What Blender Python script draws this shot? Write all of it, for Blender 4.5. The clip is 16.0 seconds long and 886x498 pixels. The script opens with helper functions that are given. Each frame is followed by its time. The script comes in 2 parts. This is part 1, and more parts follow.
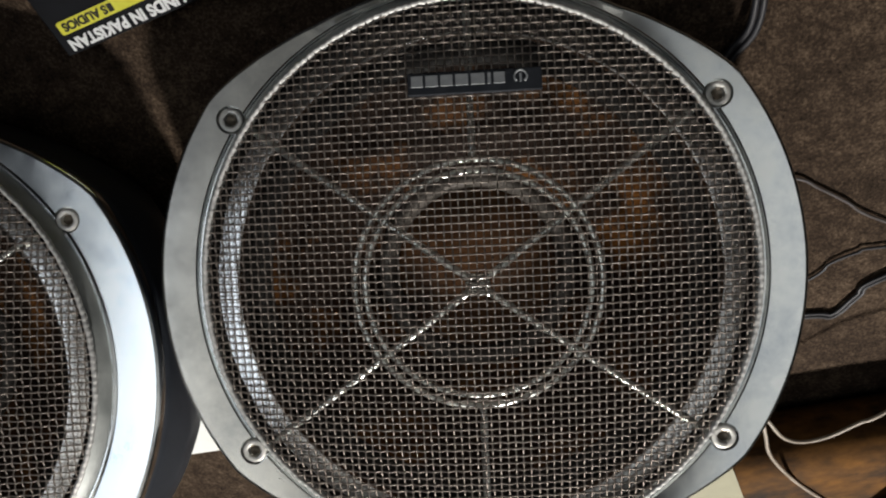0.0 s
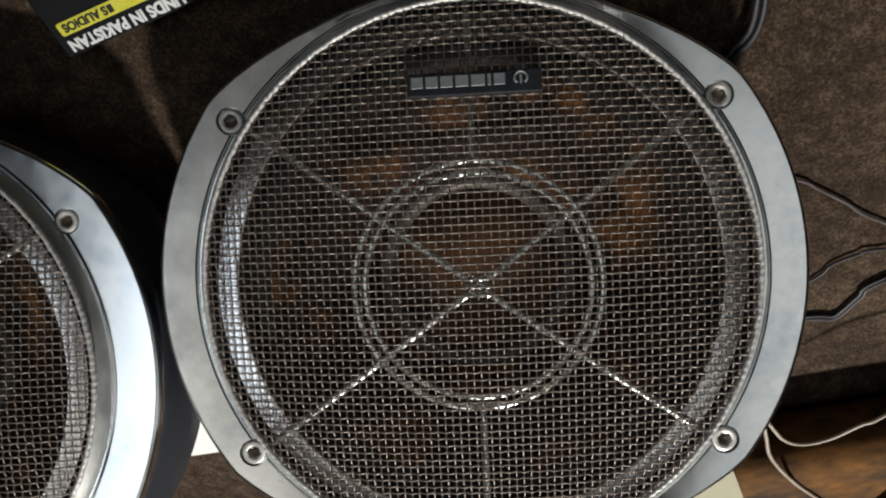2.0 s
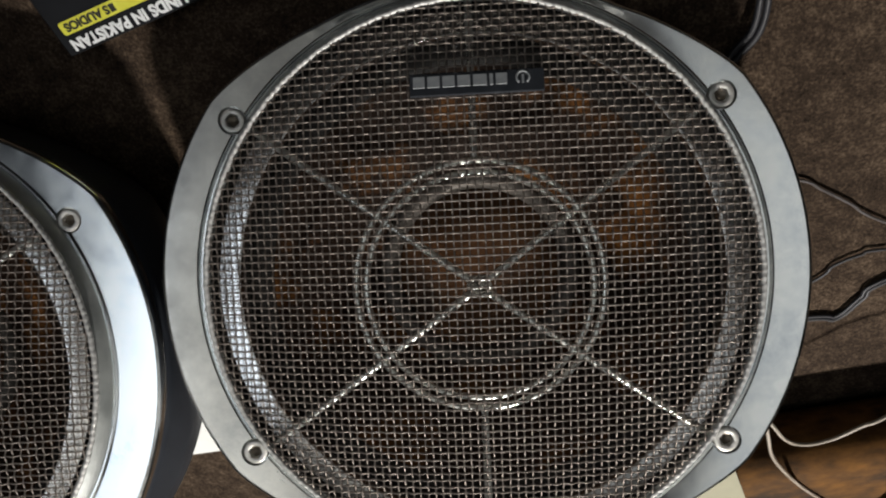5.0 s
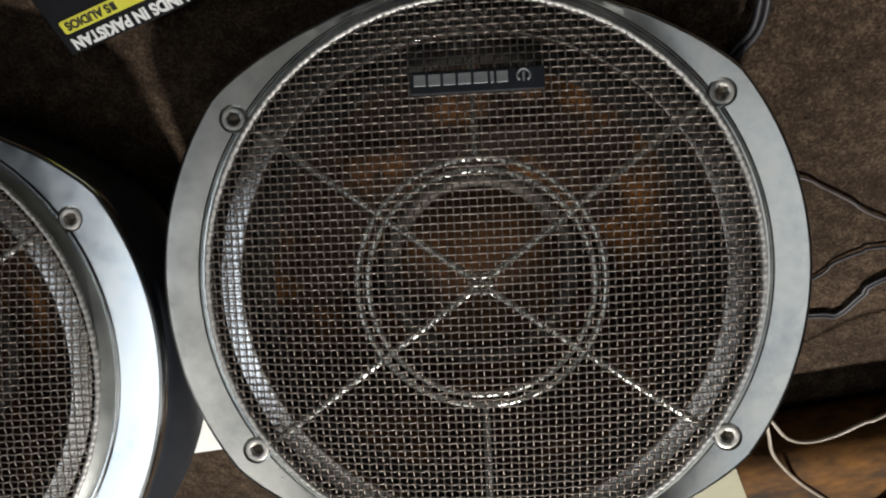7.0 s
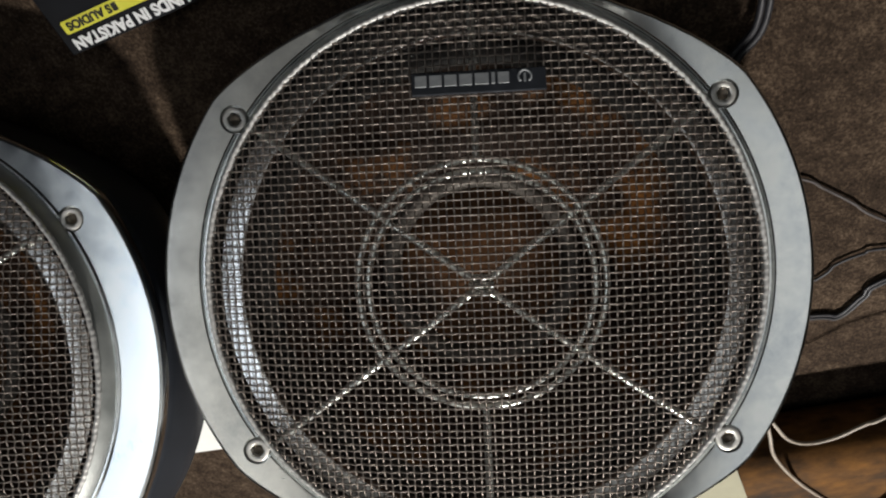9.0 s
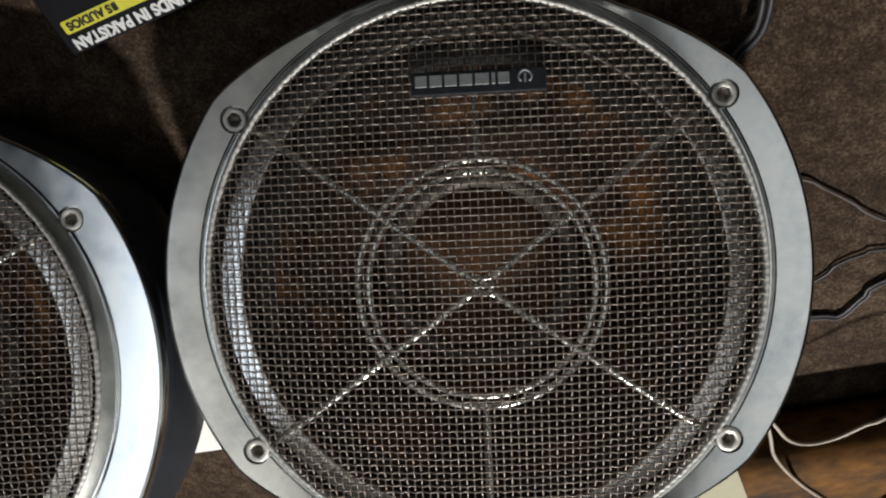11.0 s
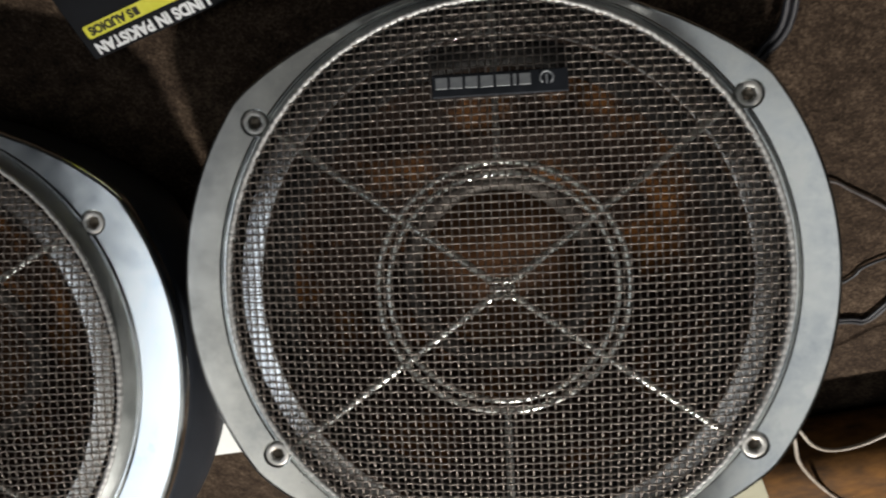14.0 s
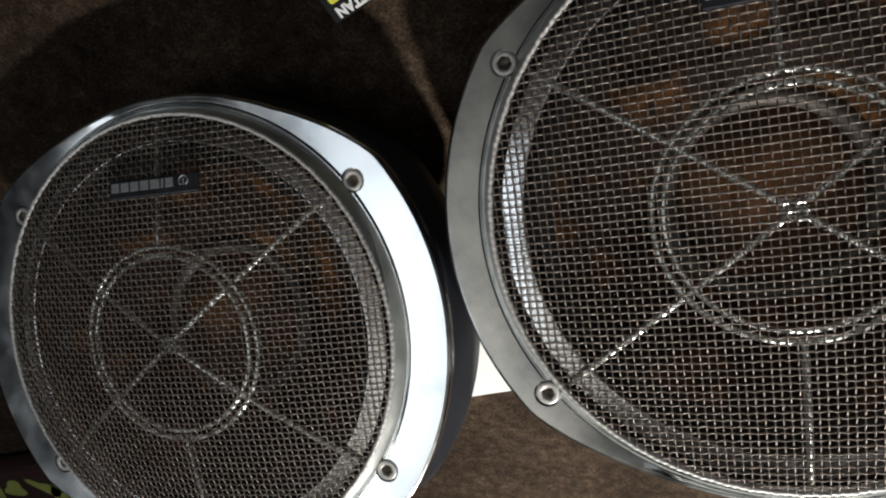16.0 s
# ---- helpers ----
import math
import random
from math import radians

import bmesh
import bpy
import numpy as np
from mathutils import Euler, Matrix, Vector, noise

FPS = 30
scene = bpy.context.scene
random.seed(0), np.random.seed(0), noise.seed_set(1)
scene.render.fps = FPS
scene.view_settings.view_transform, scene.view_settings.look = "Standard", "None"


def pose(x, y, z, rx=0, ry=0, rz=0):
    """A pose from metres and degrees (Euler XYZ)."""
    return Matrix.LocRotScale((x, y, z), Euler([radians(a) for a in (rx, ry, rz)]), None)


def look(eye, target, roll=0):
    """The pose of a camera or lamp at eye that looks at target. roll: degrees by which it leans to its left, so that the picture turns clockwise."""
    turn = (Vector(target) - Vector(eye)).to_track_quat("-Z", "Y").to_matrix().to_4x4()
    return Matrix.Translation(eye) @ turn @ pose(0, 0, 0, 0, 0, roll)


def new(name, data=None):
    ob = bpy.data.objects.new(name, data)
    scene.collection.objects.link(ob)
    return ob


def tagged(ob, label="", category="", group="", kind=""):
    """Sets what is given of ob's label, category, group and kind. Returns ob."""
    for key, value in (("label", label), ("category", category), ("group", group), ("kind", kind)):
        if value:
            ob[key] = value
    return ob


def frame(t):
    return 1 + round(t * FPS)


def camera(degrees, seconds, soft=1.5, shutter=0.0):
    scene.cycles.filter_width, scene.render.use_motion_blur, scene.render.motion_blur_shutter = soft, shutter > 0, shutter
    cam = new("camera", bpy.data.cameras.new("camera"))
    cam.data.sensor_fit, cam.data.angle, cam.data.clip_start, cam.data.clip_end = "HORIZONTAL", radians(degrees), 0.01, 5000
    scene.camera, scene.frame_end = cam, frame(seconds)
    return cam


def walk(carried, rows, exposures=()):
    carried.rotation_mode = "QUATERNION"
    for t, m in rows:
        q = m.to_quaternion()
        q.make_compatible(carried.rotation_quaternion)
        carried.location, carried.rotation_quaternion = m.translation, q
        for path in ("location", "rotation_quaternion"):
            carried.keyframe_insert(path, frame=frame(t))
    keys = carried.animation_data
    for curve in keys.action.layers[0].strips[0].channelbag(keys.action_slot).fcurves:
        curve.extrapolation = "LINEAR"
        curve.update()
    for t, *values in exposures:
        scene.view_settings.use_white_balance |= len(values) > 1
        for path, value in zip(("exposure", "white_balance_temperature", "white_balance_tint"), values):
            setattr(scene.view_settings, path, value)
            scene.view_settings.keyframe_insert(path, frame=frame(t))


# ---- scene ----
cam = camera(65.2, 16.0, soft=2.05, shutter=0.5)
# seconds, place, turn
PATH = [
    (0.0, -0.0010, -0.2502, 0.3183, -37.69, 0.77, 176.16),
    (0.5, -0.0009, -0.2499, 0.3182, -37.65, 0.73, 176.17),
    (1.0, -0.0015, -0.2498, 0.3182, -37.64, 0.81, 176.14),
    (1.5, -0.0014, -0.2500, 0.3178, -37.58, 0.85, 176.18),
    (2.0, -0.0012, -0.2498, 0.3179, -37.55, 0.84, 176.18),
    (2.5, -0.0007, -0.2501, 0.3180, -37.69, 0.84, 176.15),
    (3.0, -0.0009, -0.2501, 0.3181, -37.72, 1.00, 176.10),
    (3.5, -0.0013, -0.2498, 0.3173, -37.69, 1.05, 176.09),
    (4.0, -0.0015, -0.2501, 0.3172, -37.76, 1.08, 176.13),
    (6.5, -0.0011, -0.2499, 0.3174, -37.54, 0.95, 176.10),
    (7.0, -0.0010, -0.2499, 0.3180, -37.75, 0.98, 176.06),
    (7.5, -0.0014, -0.2502, 0.3180, -37.72, 0.99, 176.05),
    (8.0, -0.0012, -0.2508, 0.3180, -37.87, 1.04, 176.07),
    (8.5, -0.0016, -0.2502, 0.3173, -37.76, 1.09, 176.14),
    (9.0, -0.0013, -0.2503, 0.3173, -37.81, 1.15, 176.08),
    (11.5, -0.0014, -0.2501, 0.3170, -37.78, 1.19, 176.08),
    (12.0, -0.0006, -0.2510, 0.3169, -37.88, 1.16, 176.03),
    (12.5, -0.0007, -0.2506, 0.3169, -37.80, 1.21, 176.02),
    (13.0, -0.0011, -0.2504, 0.3165, -37.72, 1.19, 176.02),
    (13.5, -0.0010, -0.2506, 0.3164, -37.78, 1.25, 176.03),
    (14.0, 0.0009, -0.2491, 0.3156, -37.58, 2.15, 175.26),
    (14.5, 0.0123, -0.2477, 0.3163, -39.87, 5.46, 171.60),
    (15.0, 0.0267, -0.2468, 0.3199, -41.83, 8.02, 167.56),
    (15.5, 0.0394, -0.2483, 0.3178, -42.49, 9.46, 164.51),
    (16.0, 0.0440, -0.2489, 0.3196, -42.71, 9.42, 163.53),
]
walk(cam, [(t, pose(*p)) for t, *p in PATH])

# ---- world and lamps ----
world = bpy.data.worlds.new("room_world")
scene.world = world
world.use_nodes = True
world.node_tree.nodes["Background"].inputs[0].default_value = (0.5, 0.6, 0.8, 1)
world.node_tree.nodes["Background"].inputs[1].default_value = 0.006
scene.view_settings.exposure = -0.07

FILL_LAMP = Vector((0.62, 0.45, 1.50))           # added unseen uplighter beside the speakers; brightens the ceiling the rings mirror
SPOT = Vector((-0.38, 1.58, 2.50))          # ceiling spotlight beyond the speakers
COOL_FILL = Vector((1.60, -1.09, 2.46))          # cool ceiling panel behind and beside the viewer, stand-in for an unseen bluish source
DIM_FILL = Vector((-1.02, -1.00, 2.46))          # dim ceiling panel on the other side, added for the near ring to reflect


def lamp(name, kind, at, aim, energy, colour, cone=0, **more):
    data = bpy.data.lights.new(name, kind)
    data.energy, data.color = energy, colour
    if kind == "AREA":
        data.shape, data.size, data.size_y = "RECTANGLE", more["size"], more["size_y"]
    else:
        data.shadow_soft_size = more["size"]
    if kind == "SPOT":
        data.spot_size, data.spot_blend = radians(cone), 1.0
    ob = new(name, data)
    ob.matrix_world = look(at, aim)
    return ob


lamp("ceiling_fill_light", "SPOT", FILL_LAMP + Vector((0, 0, 0.06)), Vector((0.88, -0.88, 2.65)), 190, (1.0, 0.97, 0.91), 58, size=0.08)
lamp("downward_light", "SPOT", SPOT, (-0.16, 0.42, 0), 600, (1.0, 0.96, 0.90), 33, size=0.095)
lamp("cool_fill_light", "AREA", COOL_FILL, COOL_FILL - Vector((0, 0, 1)), 7.4, (0.84, 0.92, 1.0), size=0.74, size_y=1.52)
lamp("dim_fill_light", "AREA", DIM_FILL, DIM_FILL - Vector((0, 0, 1)), 4.1, (0.97, 1.0, 0.99), size=1.0, size_y=1.9)


# ---- materials ----
def mat(name):
    m = bpy.data.materials.new(name)
    m.use_nodes = True
    nt = m.node_tree
    return m, nt, nt.nodes["Principled BSDF"]


def node(nt, kind, **sets):
    n = nt.nodes.new(kind)
    for key, value in sets.items():
        n.inputs[key.replace("_", " ")].default_value = value
    return n


def ramp(nt, source, stops):
    r = nt.nodes.new("ShaderNodeValToRGB")
    while len(r.color_ramp.elements) < len(stops):
        r.color_ramp.elements.new(0.5)
    for e, (p, c) in zip(r.color_ramp.elements, stops):
        e.position, e.color = p, (*c, 1) if len(c) == 3 else c
    nt.links.new(source, r.inputs[0])
    return r.outputs[0]


def grey(v):
    return (v, v, v)


def surface(name, dark, light, scale=40.0, rough=(0.4, 0.6), metal=0.0, bump=0.0, bump_scale=300.0, stretch=(1, 1, 1), coat=0.0, spread=(0.3, 0.7), fine=0.0):
    """A material with colour between two tones at two scales, uneven gloss and fine relief."""
    m, nt, bsdf = mat(name)
    tc = nt.nodes.new("ShaderNodeTexCoord")
    mp = nt.nodes.new("ShaderNodeMapping")
    mp.inputs["Scale"].default_value = stretch
    nt.links.new(tc.outputs["Object"], mp.inputs[0])
    broad = node(nt, "ShaderNodeTexNoise", Scale=scale, Detail=6.0, Roughness=0.62)
    nt.links.new(mp.outputs[0], broad.inputs["Vector"])
    value = broad.outputs[0]
    grain = node(nt, "ShaderNodeTexNoise", Scale=bump_scale, Detail=4.0, Roughness=0.6)
    nt.links.new(mp.outputs[0], grain.inputs["Vector"])
    if fine:
        mix = nt.nodes.new("ShaderNodeMix")
        mix.inputs[0].default_value = fine
        nt.links.new(value, mix.inputs[2]), nt.links.new(grain.outputs[0], mix.inputs[3])
        value = mix.outputs[0]
    nt.links.new(ramp(nt, value, ((spread[0], dark), (spread[1], light))), bsdf.inputs["Base Color"])
    nt.links.new(ramp(nt, broad.outputs[0], ((0.3, grey(rough[0])), (0.7, grey(rough[1])))), bsdf.inputs["Roughness"])
    bsdf.inputs["Metallic"].default_value = metal
    bsdf.inputs["Coat Weight"].default_value = coat
    if bump:
        b = node(nt, "ShaderNodeBump", Strength=bump, Distance=0.001)
        nt.links.new(grain.outputs[0], b.inputs["Height"])
        nt.links.new(b.outputs[0], bsdf.inputs["Normal"])
    return m


ALU = surface("cast_aluminium", (0.52, 0.55, 0.58), (0.91, 0.92, 0.90), 30, (0.12, 0.28), 1.0, 0.012, 1400, fine=0.15, spread=(0.36, 0.60))
WIRE = surface("galvanised_wire", (0.24, 0.204, 0.180), (0.36, 0.314, 0.280), 60, (0.42, 0.54), 0.75, 0.0)
CHROME = surface("bright_wire", (0.68, 0.70, 0.67), (0.86, 0.87, 0.83), 80, (0.22, 0.36), 0.85)
HEM = surface("pressed_hem", (0.60, 0.59, 0.57), (0.78, 0.77, 0.75), 300, (0.45, 0.6), 0.55, 0.2, 900)
STEEL = surface("zinc_screw", (0.70, 0.68, 0.64), (0.84, 0.82, 0.78), 150, (0.38, 0.55), 0.75, 0.1, 1500)
# Darker steel tone puts the shade of the hex recess into the colour.
SOCKET_STEEL = surface("shaded_socket_steel", (0.10, 0.085, 0.065), (0.24, 0.20, 0.16), 400, (0.3, 0.5), 0.7)
ALU_DULL = surface("dull_cast_aluminium", (0.50, 0.53, 0.52), (0.74, 0.76, 0.74), 40, (0.42, 0.55), 0.8, 0.1, 700)
NAVY = surface("dark_painted_steel", (0.034, 0.040, 0.052), (0.058, 0.066, 0.082), 30, (0.46, 0.58), 0.3, 0.1, 700)
TRIM = surface("satin_trim", (0.66, 0.66, 0.66), (0.78, 0.78, 0.78), 70, (0.12, 0.20), 1.0, 0.1, 600)
# The cone's orange blotches are coppery glints put into its colour.
CONE = surface("paper_cone", (0.028, 0.017, 0.012), (0.32, 0.13, 0.032), 26, (0.5, 0.7), 0.0, 0.3, 500, spread=(0.49, 0.74))
CAP = surface("dust_cap_paper", (0.036, 0.025, 0.019), (0.20, 0.090, 0.036), 45, (0.45, 0.6), 0.0, 0.2, 500)
CAP_RIM = surface("dull_cap_rim", (0.08, 0.07, 0.06), (0.19, 0.17, 0.15), 60, (0.42, 0.58), 0.4, 0.2, 500)
RUBBER = surface("black_rubber", (0.018, 0.016, 0.015), (0.036, 0.033, 0.030), 50, (0.45, 0.6))
MAGNET = surface("ferrite", (0.030, 0.030, 0.032), (0.050, 0.050, 0.052), 60, (0.5, 0.7), 0.0, 0.3, 400)
BADGE = surface("badge_plastic", (0.022, 0.025, 0.031), (0.040, 0.044, 0.053), 120, (0.26, 0.4))
BADGE_MARK = surface("badge_silver", (0.27, 0.285, 0.30), (0.36, 0.375, 0.39), 200, (0.4, 0.55), 0.1)
CARD = surface("black_card", (0.004, 0.0045, 0.006), (0.008, 0.009, 0.012), 60, (0.55, 0.7))
YELLOW = surface("yellow_print", (0.62, 0.60, 0.05), (0.74, 0.71, 0.09), 120, (0.35, 0.5))
INK_WHITE = surface("white_print", (0.74, 0.75, 0.76), (0.84, 0.85, 0.86), 150, (0.35, 0.5))
INK_BLACK = surface("black_print", (0.015, 0.015, 0.012), (0.03, 0.03, 0.025), 150, (0.35, 0.5))
PAPER = surface("white_paper", (0.80, 0.80, 0.78), (0.88, 0.88, 0.86), 30, (0.6, 0.75), 0.0, 0.1, 600)
CREAM = surface("cream_paper", (0.23, 0.22, 0.14), (0.31, 0.295, 0.20), 30, (0.5, 0.7), 0.0, 0.1, 600)
PVC_BLACK = surface("black_pvc", (0.014, 0.014, 0.017), (0.028, 0.028, 0.034), 90, (0.42, 0.55))
PVC_GREY = surface("grey_pvc", (0.05, 0.045, 0.045), (0.10, 0.09, 0.09), 90, (0.3, 0.45))
PVC_WHITE = surface("off_white_pvc", (0.30, 0.25, 0.20), (0.42, 0.36, 0.30), 90, (0.35, 0.5))
PLASTER = surface("painted_plaster", (0.085, 0.085, 0.085), (0.12, 0.12, 0.115), 3, (0.6, 0.8), 0.0, 0.2, 120)
WHITEWASH = surface("whitewash", (0.71, 0.71, 0.69), (0.78, 0.78, 0.76), 3, (0.6, 0.8), 0.0, 0.2, 120)
WOOD = surface("varnished_wood", (0.013, 0.006, 0.002), (0.21, 0.094, 0.022), 20, (0.65, 0.85), 0.0, 0.3, 90, (1.0, 1.9, 1.9), fine=0.25, spread=(0.40, 0.74))
MAROON = surface("maroon_cloth", (0.035, 0.013, 0.012), (0.065, 0.024, 0.021), 60, (0.8, 0.95), 0.0, 0.6, 700, fine=0.5)
LEAF = surface("leaf_print", (0.38, 0.43, 0.09), (0.55, 0.57, 0.18), 50, (0.8, 0.95), 0.0, 0.6, 700, fine=0.4)
LEAF_DARK = surface("leaf_outline_print", (0.05, 0.055, 0.02), (0.08, 0.085, 0.03), 80, (0.8, 0.95), 0.0, 0.6, 700)
for dull in (CONE, CAP, RUBBER, WOOD, CARD):
    dull.node_tree.nodes["Principled BSDF"].inputs["Specular IOR Level"].default_value = 0.18


CONE.node_tree.nodes["Principled BSDF"].inputs["Specular IOR Level"].default_value = 0.06


def carpet_material():
    m, nt, bsdf = mat("brown_felt_carpet")
    tc = nt.nodes.new("ShaderNodeTexCoord")
    big = node(nt, "ShaderNodeTexNoise", Scale=9.0, Detail=5.0, Roughness=0.6)
    mid = node(nt, "ShaderNodeTexNoise", Scale=95.0, Detail=6.0, Roughness=0.7)
    fine = node(nt, "ShaderNodeTexNoise", Scale=620.0, Detail=3.0, Roughness=0.7)
    for n in (big, mid, fine):
        nt.links.new(tc.outputs["Object"], n.inputs["Vector"])
    a = nt.nodes.new("ShaderNodeMix")
    a.inputs[0].default_value = 0.55
    nt.links.new(mid.outputs[0], a.inputs[2]), nt.links.new(fine.outputs[0], a.inputs[3])
    b = nt.nodes.new("ShaderNodeMix")
    b.inputs[0].default_value = 0.26
    nt.links.new(a.outputs[0], b.inputs[2]), nt.links.new(big.outputs[0], b.inputs[3])
    colour = ramp(nt, b.outputs[0], ((0.38, (0.011, 0.007, 0.005)), (0.5, (0.045, 0.030, 0.020)), (0.63, (0.138, 0.098, 0.066))))
    nt.links.new(colour, bsdf.inputs["Base Color"])
    bsdf.inputs["Roughness"].default_value = 0.95
    bsdf.inputs["Specular IOR Level"].default_value = 0.15
    bump = node(nt, "ShaderNodeBump", Strength=1.0, Distance=0.0025)
    nt.links.new(a.outputs[0], bump.inputs["Height"])
    nt.links.new(bump.outputs[0], bsdf.inputs["Normal"])
    return m


CARPET = carpet_material()


# ---- mesh tools ----
def mesh_of(name, verts, faces, smooth=True):
    me = bpy.data.meshes.new(name)
    me.from_pydata([tuple(v) for v in verts], [], faces)
    me.update()
    if smooth:
        me.polygons.foreach_set("use_smooth", [True] * len(me.polygons))
    return me


def part(name, me, material, parent, label="", at=None):
    """Links a mesh (or bmesh) as one mesh object under a thing or a part."""
    if isinstance(me, bmesh.types.BMesh):
        bm, me = me, bpy.data.meshes.new(name)
        bm.to_mesh(me), bm.free()
    if not me.materials:
        me.materials.append(material)
    ob = new(name, me)
    ob.parent = parent
    if at is not None:
        ob.matrix_basis = at
    return tagged(ob, label)


def thing(name, me, material, label, category, kind="", group="", at=None):
    return tagged(part(name, me, material, None, label, at), label, category, group, kind)


def tube(points, radius, sides=6, closed=False, up=(0, 0, 1)):
    """Verts and faces of a round rod along points; radius may be a list."""
    p = np.array(points, float)
    n = len(p)
    t = (np.roll(p, -1, 0) - np.roll(p, 1, 0)) if closed else np.gradient(p, axis=0)
    t /= np.linalg.norm(t, axis=1, keepdims=True) + 1e-12
    side = np.cross(t, np.array(up, float))
    side /= np.linalg.norm(side, axis=1, keepdims=True) + 1e-12
    top = np.cross(side, t)
    r = np.broadcast_to(np.asarray(radius, float), (n,))[:, None, None]
    a = np.arange(sides) * 2 * np.pi / sides
    v = p[:, None] + r * (np.cos(a)[None, :, None] * side[:, None] + np.sin(a)[None, :, None] * top[:, None])
    faces = []
    for i in range(n if closed else n - 1):
        j = (i + 1) % n
        for k in range(sides):
            l = (k + 1) % sides
            faces.append((i * sides + k, i * sides + l, j * sides + l, j * sides + k))
    if not closed:
        faces += [tuple(range(sides))[::-1], tuple((n - 1) * sides + k for k in range(sides))]
    return v.reshape(-1, 3), faces


def joined(pieces):
    verts, faces, n = [], [], 0
    for v, f in pieces:
        verts.append(np.asarray(v)), faces.extend(tuple(i + n for i in q) for q in f)
        n += len(v)
    return np.concatenate(verts), faces


def lathe(profile, steps=96, outline=None):
    """A turned mesh: profile rows (radius, z); outline(angle) scales rows that carry a third value by its weight."""
    a = np.arange(steps) * 2 * np.pi / steps
    verts, faces = [], []
    for row in profile:
        r, z, w = (*row, 0)[:3]
        for t in a:
            q = r + w * (outline(t) - OUTER) if outline else r
            verts.append((q * math.cos(t), q * math.sin(t), z))
    for i in range(len(profile) - 1):
        for k in range(steps):
            l = (k + 1) % steps
            faces.append((i * steps + k, i * steps + l, (i + 1) * steps + l, (i + 1) * steps + k))
    return verts, faces


def box(sx, sy, sz, bevel=0.0, segments=2):
    bm = bmesh.new()
    bmesh.ops.create_cube(bm, size=1)
    bmesh.ops.scale(bm, vec=(sx, sy, sz), verts=bm.verts)
    if bevel:
        bmesh.ops.bevel(bm, geom=bm.edges[:], offset=bevel, segments=segments, affect="EDGES", profile=0.5)
    return bm


def smooth_path(points, steps=12):
    """A Catmull-Rom line through points."""
    p = [Vector(q) for q in points]
    p = [2 * p[0] - p[1], *p, 2 * p[-1] - p[-2]]
    out = []
    for i in range(1, len(p) - 2):
        for k in range(steps):
            t = k / steps
            a, b, c, d = p[i - 1], p[i], p[i + 1], p[i + 2]
            out.append(0.5 * (2 * b + (c - a) * t + (2 * a - 5 * b + 4 * c - d) * t * t + (3 * b - a - 3 * c + d) * t ** 3))
    return [tuple(q) for q in (*out, p[-2])]


# ---- the room ----
def wall(name, at, size, label):
    return thing(name, box(*size, 0.004, 1), PLASTER, label, "wall", "structure", at=pose(*at))


def floor_mesh():
    n, m = 290, 3.4
    s = np.linspace(-1, 1, n)
    s = np.sign(s) * (0.25 * np.abs(s) + 0.75 * np.abs(s) ** 3) * m
    verts = []
    for y in s:
        for x in s:
            z = 0.0016 * noise.noise(Vector((x * 9, y * 9, 0))) + 0.0007 * noise.noise(Vector((x * 40, y * 40, 3)))
            for cx, cy, deep in ((0.0, -0.165, 0.026), (0.27, -0.14, 0.012)):      # sunk under the speakers' front rims
                d = math.hypot((x - cx) / 0.105, (y - cy) / 0.05)
                if d < 1.6:
                    z -= deep * max(0.0, 1 - (d / 1.6) ** 2) ** 1.5
            verts.append((x, y, z - 0.001))
    faces = [(j * n + i, j * n + i + 1, (j + 1) * n + i + 1, (j + 1) * n + i) for j in range(n - 1) for i in range(n - 1)]
    return mesh_of("floor", verts, faces)


thing("floor", floor_mesh(), CARPET, "brown felted carpet with a soft short pile", "carpet", "structure")
wall("wall_north", (0, 3.45, 1.3), (7.0, 0.1, 2.7), "plain grey plastered wall")
wall("wall_south", (0, -3.45, 1.3), (7.0, 0.1, 2.7), "plain grey plastered wall")
wall("wall_east", (3.45, 0, 1.3), (0.1, 6.8, 2.7), "plain grey plastered wall")
wall("wall_west", (-3.45, 0, 1.3), (0.1, 6.8, 2.7), "plain grey plastered wall")
thing("ceiling", box(7.0, 7.0, 0.1), WHITEWASH, "plain off-white painted ceiling", "ceiling", "structure", at=pose(0, 0, 2.7))

# ---- speakers ----
OUTER = 0.1375
PITCH = 0.00307
RIM = 0.1138


def outline(t, extra=0.0):
    """The frame's outer radius: wide ears at the screws, cut back between them; extra widens the flange."""
    a = math.degrees(math.atan2(abs(math.sin(t)), abs(math.cos(t))))
    return float(np.interp(a, (0, 36, 38.5, 45, 52, 60, 70, 90), (OUTER, OUTER, 0.1366, 0.1333, 0.1300, 0.1270, 0.1255, 0.1252))) + extra * float(np.interp(a, (0, 36, 60, 90), (1, 1, 0.5, 0.1)))


def dome(r):
    return 0.0226 - 1.22 * r * r


def frame_ring_mesh(rim):
    O = OUTER - 0.0018
    profile = [(0.1122, -0.012), (0.1122, 0.0040), (0.1126, 0.0050), (0.1136, 0.0050), (0.1150, 0.0036), (0.1164, 0.0018), (0.1176, 0.0000), (0.1182, -0.0008),
               (0.1188, -0.0008), (0.1192, 0.0001), (0.1196, 0.0005), (0.1200, 0.0003), (0.1203, 0.0001), (0.1205, 0.0, 0.02), (0.1213, 0.00007, 0.06),
               (O - 0.0026, 0.00085, 1), (O - 0.0018, 0.0009, 1), (O - 0.0013, 0.0008, 1), (O - 0.0006, 0.0004, 1), (O - 0.0001, -0.0004, 1), (O, -0.0014, 1), (O, -0.0044, 1), (0.1300, -0.0070, 0.7), (0.1122, -0.012)]
    v, f = lathe(profile, 240, rim)
    return mesh_of("frame_ring", v, f)


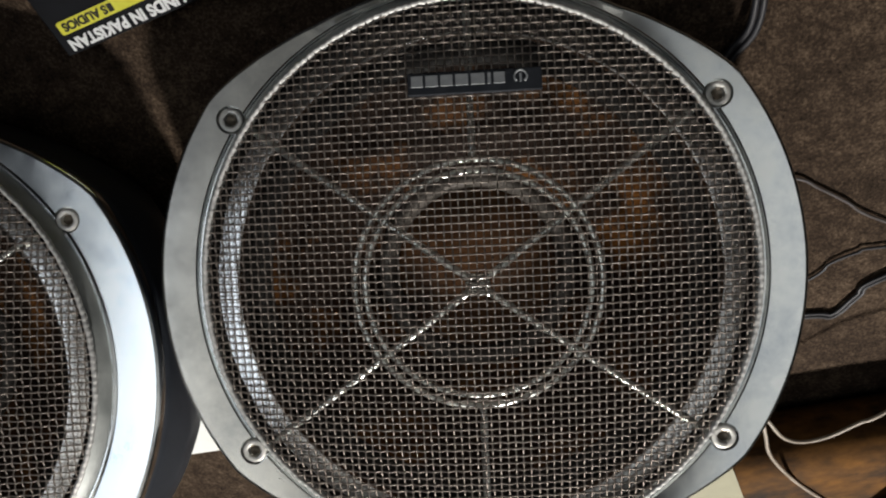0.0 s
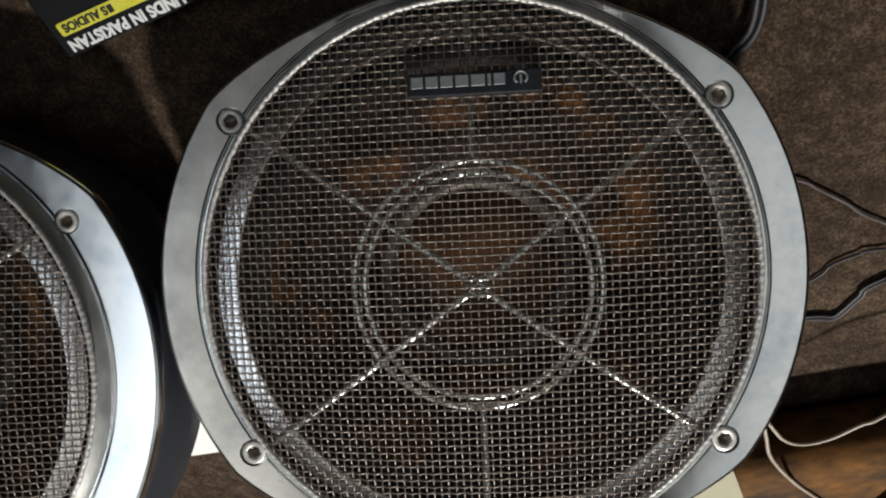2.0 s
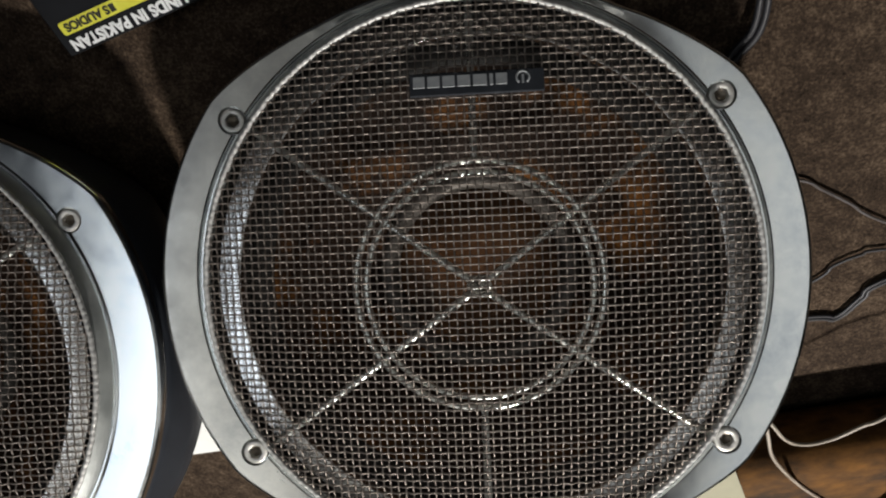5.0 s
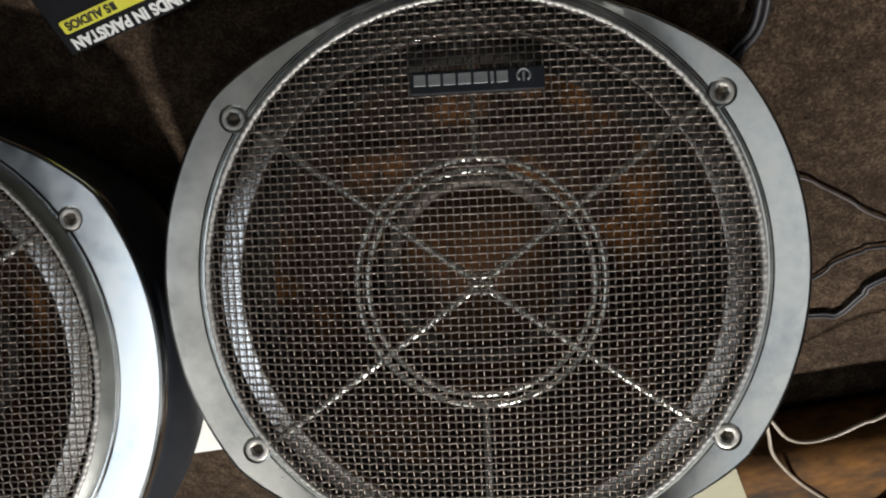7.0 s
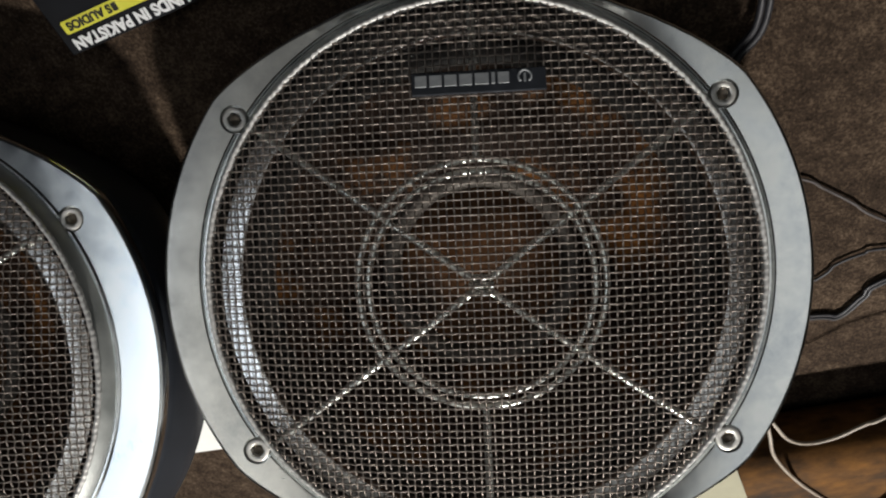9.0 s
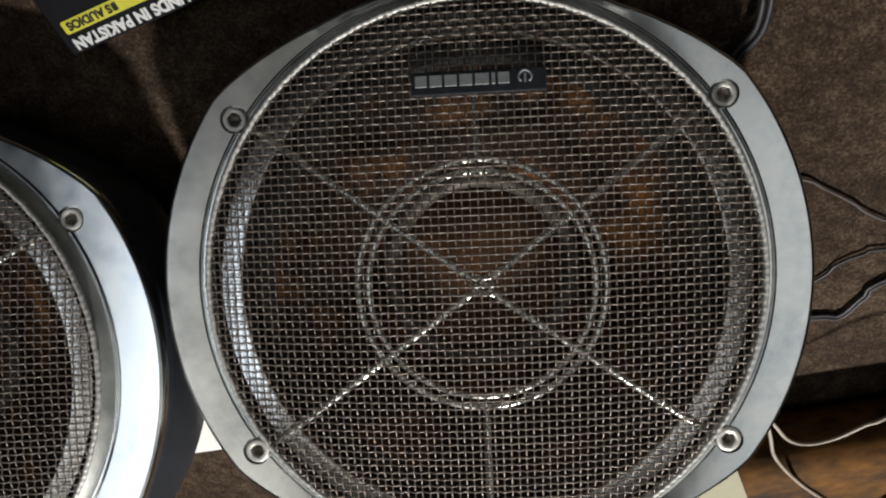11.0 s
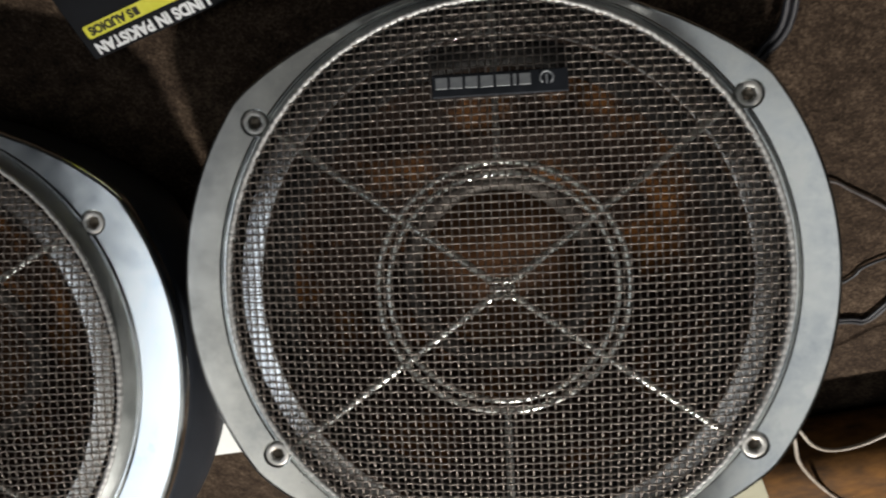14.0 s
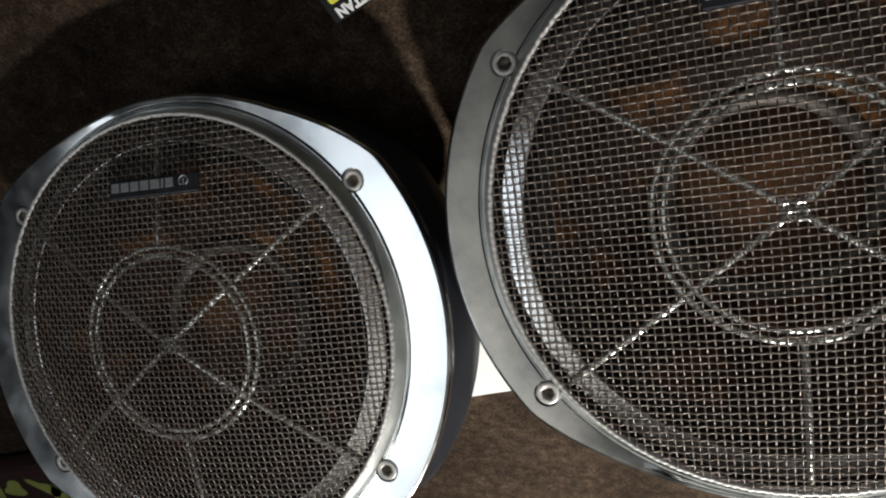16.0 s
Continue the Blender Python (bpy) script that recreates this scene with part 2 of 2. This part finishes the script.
def hollowed(me, cutters):
    """The mesh with holes cut where the screws sit."""
    a = new("blank", me)
    b = new("cutter", cutters)
    mod = a.modifiers.new("cut", "BOOLEAN")
    mod.operation, mod.object, mod.solver = "DIFFERENCE", b, "EXACT"
    done = bpy.data.meshes.new_from_object(a.evaluated_get(bpy.context.evaluated_depsgraph_get()))
    bpy.data.objects.remove(a), bpy.data.objects.remove(b)
    done.materials.clear()
    done.polygons.foreach_set("use_smooth", [True] * len(done.polygons))
    done.set_sharp_from_angle(angle=radians(13))
    return done


SCREWS = [(x, y) for x in (-0.1003, 0.1003) for y in (-0.0712, 0.0712)]


def cutters_mesh():
    bm = bmesh.new()
    for x, y in SCREWS:
        bmesh.ops.create_cone(bm, cap_ends=True, segments=32, radius1=0.0060, radius2=0.0060, depth=0.012, matrix=Matrix.Translation((x, y, 0.0015)))
    me = bpy.data.meshes.new("cutter")
    bm.to_mesh(me), bm.free()
    return me


def screw_mesh():
    n = 32
    rows = [(0.0052, -0.0055), (0.0052, 0.0006), (0.0050, 0.0011), (0.0045, 0.0014), (0.0034, 0.0014)]
    verts, faces = lathe(rows, n)
    verts = list(verts)

    def hexed(z, r):
        base = len(verts)
        for k in range(n):
            t = 2 * math.pi * k / n
            s = (t + math.pi / 6) % (math.pi / 3) - math.pi / 6
            q = r / math.cos(s)
            verts.append((q * math.cos(t), q * math.sin(t), z))
        return base

    last = 4 * n
    for z, r in ((0.0011, 0.0027), (-0.0050, 0.0026)):
        b = hexed(z, r)
        faces += [(last + k, last + (k + 1) % n, b + (k + 1) % n, b + k) for k in range(n)]
        last = b
    faces.append(tuple(last + k for k in range(n)))
    me = mesh_of("screw", verts, faces)
    me.set_sharp_from_angle(angle=radians(35))
    return me


def mesh_screen():
    """Plain-woven wire cloth pressed into a shallow dome."""
    rods = []
    count = int(RIM / PITCH)
    for i in range(-count, count + 1):
        c = i * PITCH
        half = math.sqrt(max(0.0, (RIM - 0.0004) ** 2 - c * c))
        if half < PITCH:
            continue
        m = max(6, int(2 * half / PITCH * 4))
        s = np.linspace(-half, half, m)
        wave = 0.00042 * np.cos(np.pi * s / PITCH + np.pi * i)
        wob = 0.00010 * np.sin(s * 61 + i * 1.7) + 0.00008 * math.sin(i * 3.1)
        z = 0.0226 - 1.22 * (s * s + c * c)
        rods.append(tube(np.stack([s, c + wob, z + wave], 1), 0.00036, 5))
        rods.append(tube(np.stack([c + wob, s, z - wave], 1), 0.00036, 5))
    v, f = joined(rods)
    return mesh_of("wire_screen", v, f)


def hem_mesh():
    n = 720
    t = np.arange(n) * 2 * np.pi / n
    r = RIM + 0.00012 * np.sin(t * 230) + 0.00012 * np.sin(t * 77)
    z = 0.0067 + 0.00018 * np.sin(t * 230 + 1)
    v, f = tube(np.stack([r * np.cos(t), r * np.sin(t), z], 1), 0.00125 + 0.00007 * np.sin(t * 230), 8, True)
    return mesh_of("hem", v, f)


def hoop_mesh(radius):
    t = np.arange(96) * 2 * np.pi / 96
    v, f = tube(np.stack([radius * np.cos(t), radius * np.sin(t), np.full(96, dome(radius) - 0.0023)], 1), 0.00130, 8, True)
    return mesh_of("hoop", v, f)


def brace_mesh(points):
    line = []
    for (x0, y0), (x1, y1) in zip(points, points[1:]):
        for k in range(12):
            x, y = x0 + (x1 - x0) * k / 12, y0 + (y1 - y0) * k / 12
            line.append((x, y, dome(math.hypot(x, y)) - 0.0038))
    x, y = points[-1]
    line.append((x, y, dome(math.hypot(x, y)) - 0.0038))
    return mesh_of("brace", *tube(line, 0.00150, 8))


def dust_mesh():
    rng = random.Random(11)
    bits = []
    for _ in range(34):
        r, t = 0.105 * math.sqrt(rng.random()), rng.uniform(0, 6.28)
        x, y, n = r * math.cos(t), r * math.sin(t), rng.uniform(0.00012, 0.0003)
        z = dome(r) + 0.0006
        v = [(x - n, y, z), (x + n * 0.7, y - n * 0.6, z), (x + n * 0.5, y + n * 0.8, z), (x, y, z + n * 1.2)]
        bits.append((np.array(v), [(0, 2, 1), (0, 1, 3), (1, 2, 3), (2, 0, 3)]))
    return mesh_of("dust", *joined(bits), False)


def speaker(label, extra=0.0):
    def rim(t):
        return outline(t, extra)

    top = tagged(new("speaker"), label, "speaker", "pair of speakers")
    part("frame_ring", hollowed(frame_ring_mesh(rim), cutters_mesh()), ALU, top, "satin cast aluminium frame ring")
    part("inner_bevel", mesh_of("inner_bevel", *lathe([(0.1137, 0.0051), (0.1151, 0.0037), (0.1165, 0.0020), (0.1176, 0.0004), (0.1180, -0.0006)], 160)), ALU_DULL, top, "dull sloping inner bevel of the frame")
    body = [(0.1125, -0.0120), (OUTER - 0.0032, -0.0050, 1), (OUTER - 0.0023, -0.0056, 1), (OUTER - 0.0014, -0.0110, 1), (OUTER + 0.0012, -0.030, 1), (OUTER + 0.0006, -0.0470, 1), (OUTER - 0.004, -0.0560, 1), (OUTER - 0.02, -0.0590, 1), (0.075, -0.0600), (0.060, -0.0605)]
    part("housing", mesh_of("housing", *lathe(body, 200, rim)), NAVY, top, "dark painted steel housing")
    v, f = lathe([(0.050, -0.0590), (0.050, -0.0790), (0.0485, -0.0808), (0.0, -0.0808)], 64)
    part("magnet", mesh_of("magnet", v, f), MAGNET, top)
    part("trim_band", mesh_of("trim_band", *lathe([(r, 0.0042 - 0.10 * (r - 0.1002) - 2.5 * (r - 0.1002) ** 2) for r in np.linspace(0.1092, 0.1002, 12)] + [(0.0999, 0.0038), (0.0996, -0.0110)], 160)), TRIM, top, "polished metal trim band behind the mesh")
    part("gasket", mesh_of("gasket", *lathe([(0.1121, 0.0010), (0.1108, 0.0014), (0.1096, 0.0012), (0.1090, 0.0016)], 128)), RUBBER, top, "black gasket round the trim band")
    part("surround", mesh_of("surround", *lathe([(0.1000, -0.0105), (0.0985, -0.0085), (0.0955, -0.0070), (0.0925, -0.0078), (0.0900, -0.0105)], 128)), RUBBER, top)
    part("cone", mesh_of("cone", *lathe([(0.0905, -0.0100), (0.0880, -0.0125), (0.0760, -0.0215), (0.0600, -0.0330), (0.0450, -0.0430), (0.0370, -0.0475)], 128)), CONE, top, "dark brown pressed paper cone")
    part("cap_rim", mesh_of("cap_rim", *lathe([(0.0478, -0.0435), (0.0468, -0.0408), (0.0450, -0.0390), (0.0427, -0.0384), (0.0405, -0.0392), (0.0390, -0.0412), (0.0384, -0.0440)], 96)), CAP_RIM, top, "dull grey raised rim round the dust cap")
    part("dust_cap", mesh_of("dust_cap", *lathe([(0.0395, -0.0462), (0.0380, -0.0440), (0.0350, -0.0415), (0.0270, -0.0378), (0.0170, -0.0352), (0.0080, -0.0341), (0.0, -0.0338)], 96)), CAP, top)
    tagged(part("wire_screen", mesh_screen(), WIRE, top, "woven steel wire mesh pressed into a dome"), kind="stuff")
    part("hem", hem_mesh(), HEM, top, "pale pressed hem of the mesh")
    for r in (0.0490, 0.0445):
        part("hoop", hoop_mesh(r), CHROME, top, "bright round support wire")
    e = 0.1125
    c, s = math.cos(radians(36.2)), math.sin(radians(36.2))
    for sign in (1, -1):
        part("brace", brace_mesh([(-e * c, sign * e * s), (-0.0042, sign * 0.0031), (0.0042, sign * 0.0031), (e * c, sign * e * s)]), CHROME, top, "bright bent support wire")
        part("brace", brace_mesh([(0, sign * 0.0490), (0, sign * 0.1125)]), CHROME, top, "bright support wire")
    part("clip", brace_mesh([(-0.0050, 0.0), (0.0050, 0.0)]), CHROME, top, "short joining wire")
    me = screw_mesh()
    socket = mesh_of("socket", *lathe([(0.0, 0.0), (0.0012, 0.0002), (0.00255, 0.0010)], 6))
    for x, y in SCREWS:
        head = part("screw", me, STEEL, top, "zinc-plated socket screw", pose(x, y, -0.0010, rz=17 + 900 * x + 400 * y))
        part("socket", socket, SOCKET_STEEL, head, "hexagonal socket with recess shade in its dark colour", pose(0, 0, -0.0014))
    tagged(part("dust", dust_mesh(), INK_WHITE, top, "specks of pale dust on the mesh"), kind="stuff")
    badge(top)
    return top


def badge(top):
    y0, tilt = 0.0787, math.degrees(math.atan(2 * 1.22 * 0.0787))
    b = part("badge", box(0.0520, 0.0092, 0.0016, 0.0005), BADGE, top, "black badge with silver marks", pose(0.0022, y0, dome(y0) + 0.0012, tilt, 0, 180.0))
    x, widths = -0.0118, (0.0044, 0.0014, 0.0054, 0.0050, 0.0048, 0.0048, 0.0046)
    for w in widths:
        part("bar", box(w, 0.0046, 0.0004, 0.00015, 1), BADGE_MARK, b, at=pose(x + w / 2, -0.0009, 0.0009))
        x += w + 0.0010
    v, f = tube([(0.0024 * math.cos(t), 0.0024 * math.sin(t), 0) for t in np.linspace(2.2, 7.2, 24)], 0.0005, 6)
    part("emblem", mesh_of("emblem", v, f), BADGE_MARK, b, at=pose(-0.0178, -0.0011, 0.0009))
    part("emblem", box(0.0009, 0.0034, 0.0005), BADGE_MARK, b, at=pose(-0.0178, -0.0005, 0.0009))


FACE = pose(0, -0.0623, 0.0957, -33.06, 0, 180)
speaker("round loudspeaker with aluminium frame and domed wire mesh, tipped back").matrix_basis = FACE
speaker("round loudspeaker with broad bright aluminium flange and domed wire mesh", 0.0046).matrix_basis = FACE @ pose(-0.2836, -0.0352, -0.0076, -1.90, 0.41, -1.82)


# ---- printed card ----
def letters(text, size, width, material, parent, at):
    cu = bpy.data.curves.new("letters", "FONT")
    cu.body, cu.size, cu.extrude, cu.offset = text, size, 0.00012, size * 0.045
    cu.align_x = "RIGHT"
    ob = new("letters", cu)
    me = bpy.data.meshes.new_from_object(ob.evaluated_get(bpy.context.evaluated_depsgraph_get()))
    bpy.data.objects.remove(ob)
    me.materials.clear()
    xs = [v.co.x for v in me.vertices]
    k = width / (max(xs) - min(xs))
    shift = max(xs)
    for v in me.vertices:
        v.co.x = (v.co.x - shift) * k
    return part("letters", me, material, parent, at=at)


def rounded_strip(w, h, r, thick):
    """A flat strip with round corners, lying on z = 0."""
    bm = bmesh.new()
    ring = []
    for cx, cy, turn in ((w / 2 - r, h / 2 - r, 0), (r - w / 2, h / 2 - r, 90), (r - w / 2, r - h / 2, 180), (w / 2 - r, r - h / 2, 270)):
        for k in range(6):
            t = radians(turn + 18 * k)
            ring.append(bm.verts.new((cx + r * math.cos(t), cy + r * math.sin(t), 0)))
    ext = bmesh.ops.extrude_face_region(bm, geom=[bm.faces.new(ring)])
    bmesh.ops.translate(bm, vec=(0, 0, thick), verts=[e for e in ext["geom"] if isinstance(e, bmesh.types.BMVert)])
    return bm


def printed_card():
    top = tagged(new("printed_card"), "flat black box with white capitals and yellow strip", "box")
    top.matrix_basis = pose(0.1870, -0.1349, 0.0, 0, 0, 18.0)
    w, h, z = 0.16, 0.10, 0.0078
    part("body", box(w, h, z, 0.0008), CARD, top, at=pose(-w / 2, -h / 2, z / 2))
    letters("UNDS IN PAKISTAN", 0.0071, 0.0624, INK_WHITE, top, pose(-0.0045, -0.0064, z + 0.0002))
    strip = part("yellow_strip", rounded_strip(0.085, 0.0060, 0.0012, 0.0003), YELLOW, top, "yellow printed strip with rounded ends", pose(-0.0470, -0.0120, z))
    letters("S AUDIOS", 0.0052, 0.0245, INK_BLACK, strip, pose(0.0402, -0.0018, 0.0004))
    part("bar", box(0.0026, 0.0036, 0.0003), INK_BLACK, strip, at=pose(0.0138, 0, 0.0004))


printed_card()


# ---- papers, board, cloth ----
def sheet(name, corners, z, thick, material, label, category, lift=0.0):
    n = 12
    c = [Vector((*q, 0)) for q in corners]
    top, low = [], []
    for j in range(n + 1):
        for i in range(n + 1):
            u, v = i / n, j / n
            p = c[0] * (1 - u) * (1 - v) + c[1] * u * (1 - v) + c[2] * u * v + c[3] * (1 - u) * v
            h = z + lift * noise.noise(p * 14) ** 2
            top.append((p.x, p.y, h + thick)), low.append((p.x, p.y, h))
    m = n + 1
    k = len(top)
    faces = [(j * m + i, j * m + i + 1, (j + 1) * m + i + 1, (j + 1) * m + i) for j in range(n) for i in range(n)]
    faces += [tuple(k + q for q in f[::-1]) for f in faces]
    edge = [i for i in range(m)] + [j * m + n for j in range(1, m)] + [n * m + i for i in range(n - 1, -1, -1)] + [j * m for j in range(n - 1, 0, -1)]
    faces += [(a, k + a, k + b, b) for a, b in zip(edge, edge[1:] + edge[:1])]
    bm = bmesh.new()
    me = mesh_of(name, top + low, faces, False)
    bm.from_mesh(me), bmesh.ops.recalc_face_normals(bm, faces=bm.faces), bm.to_mesh(me), bm.free()
    return thing(name, me, material, label, category)


sheet("white_paper", [(0.240, 0.1818), (0.105, 0.160), (0.115, 0.060), (0.250, 0.075)], 0.0004, 0.0006, PAPER, "blank white sheet of paper lying between the speakers", "paper", 0.001)


def wooden_board():
    bm = box(0.80, 0.26, 0.050, 0.022, 8)
    for f in bm.faces:
        f.smooth = True
    return thing("wooden_board", bm, WOOD, "thick brown varnished wooden board lying on the carpet", "board", at=pose(-0.466, 0.210, 0.0250, 0, 0, 12.7))


wooden_board()
sheet("cream_paper", [(-0.1565, 0.1425), (-0.0850, 0.1590), (-0.1100, 0.285), (-0.2050, 0.264)], 0.0502, 0.0008, CREAM, "pale cream sheet of paper lying on the board", "paper", 0.0005)
thing("black_case", box(0.12, 0.09, 0.022, 0.006, 3), BADGE, "small black plastic case lying on the board", "case", at=pose(-0.318, 0.197, 0.0611, 0, 0, -22.0))


def patterned_cloth():
    top = tagged(new("patterned_cloth"), "folded maroon cloth printed with yellow-green leaves, on the carpet", "cloth")
    top.matrix_basis = pose(0.80, 0.40, 0.0, 0, 0, 8.0)
    part("fold", box(0.50, 0.30, 0.030, 0.012, 4), MAROON, top, "maroon cloth", pose(0, 0, 0.0152))
    rng = random.Random(4)
    for k in range(26):
        x, y, turn = rng.uniform(-0.22, 0.22), rng.uniform(-0.13, 0.13), rng.uniform(0, 360)
        if k < 3:
            x, y, turn = ((-0.060, -0.128, 70), (-0.090, -0.122, 20), (-0.135, -0.118, 110))[k]
        for name, scale, material, z in (("leaf_edge", 1.16, LEAF_DARK, 0.0304), ("leaf", 1.0, LEAF, 0.0307)):
            bm = bmesh.new()
            ring = []
            for i in range(20):
                t = 2 * math.pi * i / 20
                r = scale * (0.018 + 0.004 * math.cos(3 * t + k) + 0.003 * math.sin(2 * t))
                ring.append(bm.verts.new((r * math.cos(t), 0.62 * r * math.sin(t), 0)))
            face = bm.faces.new(ring)
            ext = bmesh.ops.extrude_face_region(bm, geom=[face])
            bmesh.ops.translate(bm, vec=(0, 0, 0.0002), verts=[e for e in ext["geom"] if isinstance(e, bmesh.types.BMVert)])
            part(name, bm, material, top, at=pose(x, y, z, 0, 0, turn))


patterned_cloth()


# ---- cables ----
def cable(points, radius, material, label, name="cable"):
    v, f = tube(smooth_path(points), radius, 8)
    return thing(name, mesh_of(name, v, f), material, label, "cable")


def twin_cable(points, radius, material, label):
    top = tagged(new("twin_cable"), label, "cable")
    line = np.array(smooth_path(points))
    t = np.gradient(line, axis=0)
    side = np.cross(t, (0, 0, 1))
    side /= np.linalg.norm(side, axis=1, keepdims=True)
    for sign in (1, -1):
        part("core", mesh_of("core", *tube(line + sign * side * radius * 1.05, radius, 8)), material, top)
    return top


twin_cable([(-0.124, -0.185, 0.003), (-0.1305, -0.150, 0.003), (-0.1312, -0.128, 0.003), (-0.1235, -0.115, 0.003), (-0.112, -0.095, 0.003), (-0.098, -0.060, 0.003)], 0.0017, PVC_BLACK, "black twin speaker cable bent across the carpet")
cable([(-0.120, -0.050, 0.0016), (-0.169, -0.0433, 0.0016), (-0.184, -0.0364, 0.0016), (-0.2015, -0.0263, 0.0016), (-0.2263, -0.0117, 0.0016), (-0.33, 0.03, 0.0016)], 0.0008, PVC_GREY, "thin grey cable lying on the carpet")
cable([(-0.12, 0.085, 0.0016), (-0.1931, 0.0305, 0.0016), (-0.2042, 0.0173, 0.0016), (-0.218, 0.0097, 0.0016), (-0.232, 0.0064, 0.0016), (-0.34, 0.0, 0.0016)], 0.0009, PVC_BLACK, "thin black cable lying on the carpet")
twin_cable([(-0.12, 0.070, 0.002), (-0.1999, 0.0584, 0.002), (-0.2169, 0.0584, 0.002), (-0.2275, 0.0427, 0.002), (-0.239, 0.0287, 0.002), (-0.33, -0.02, 0.002)], 0.0012, PVC_BLACK, "black twin cable looped on the carpet")
cable([(-0.110, 0.050, 0.003), (-0.150, 0.080, 0.030), (-0.1690, 0.0970, 0.0500), (-0.1820, 0.1140, 0.0500), (-0.1950, 0.1190, 0.0500), (-0.2100, 0.1140, 0.0500), (-0.2240, 0.1020, 0.0500), (-0.2370, 0.0930, 0.0495), (-0.30, 0.060, 0.030), (-0.38, 0.030, 0.0018)], 0.00115, PVC_WHITE, "thin off-white cable curving past the board")
cable([(-0.110, 0.050, 0.003), (-0.1500, 0.060, 0.030), (-0.1640, 0.0900, 0.0470), (-0.1695, 0.1080, 0.0515), (-0.1765, 0.1280, 0.0530), (-0.1970, 0.1560, 0.0516), (-0.2230, 0.1810, 0.0516), (-0.26, 0.215, 0.0516), (-0.29, 0.275, 0.0516)], 0.00115, PVC_WHITE, "thin off-white cable lying over the board")


# ---- lamps ----
# Flex and holder for the added uplight, out of view.
def added_uplighter():
    top = tagged(new("added_uplighter"), "unseen hanging uplighter added to brighten the ceiling", "lamp")
    top.matrix_basis = Matrix.Translation(FILL_LAMP)
    part("flex", mesh_of("flex", *tube([(0, 0, 0.13), (0, 0.0001, 0.6), (0, 0, 2.65 - FILL_LAMP.z)], 0.004, 8, up=(1, 0, 0))), PVC_WHITE, top)
    part("holder", mesh_of("holder", *lathe([(0.0, 0.14), (0.02, 0.135), (0.024, 0.09), (0.0, 0.088)], 24)), PVC_WHITE, top)


def ceiling_panel(at, width, depth, label):
    top = tagged(new("ceiling_panel"), label, "lamp", "ceiling light panels")
    top.matrix_basis = Matrix.Translation(at + Vector((0, 0, 0.10)))
    part("frame", box(width, depth, 0.06, 0.004), WHITEWASH, top, at=pose(0, 0, 0.06))


def ceiling_spot():
    top = tagged(new("ceiling_spot"), "small white ceiling spotlight in a short round sleeve", "lamp")
    top.matrix_basis = Matrix.Translation(SPOT)
    part("sleeve", mesh_of("sleeve", *lathe([(0.0, 0.15), (0.12, 0.15), (0.125, 0.14), (0.125, 0.03), (0.118, 0.03), (0.118, 0.10), (0.0, 0.10)], 40)), WHITEWASH, top)


added_uplighter()
ceiling_spot()
# Frame above the stand-in panel that whitens flange and trim band.
ceiling_panel(COOL_FILL, 0.80, 1.58, "flat ceiling panel, unseen, standing in for a cool bright source")
# Plain frame over the added dim reflection panel.
ceiling_panel(DIM_FILL, 1.06, 1.96, "wide dim ceiling panel, unseen, added for the ring's reflection")
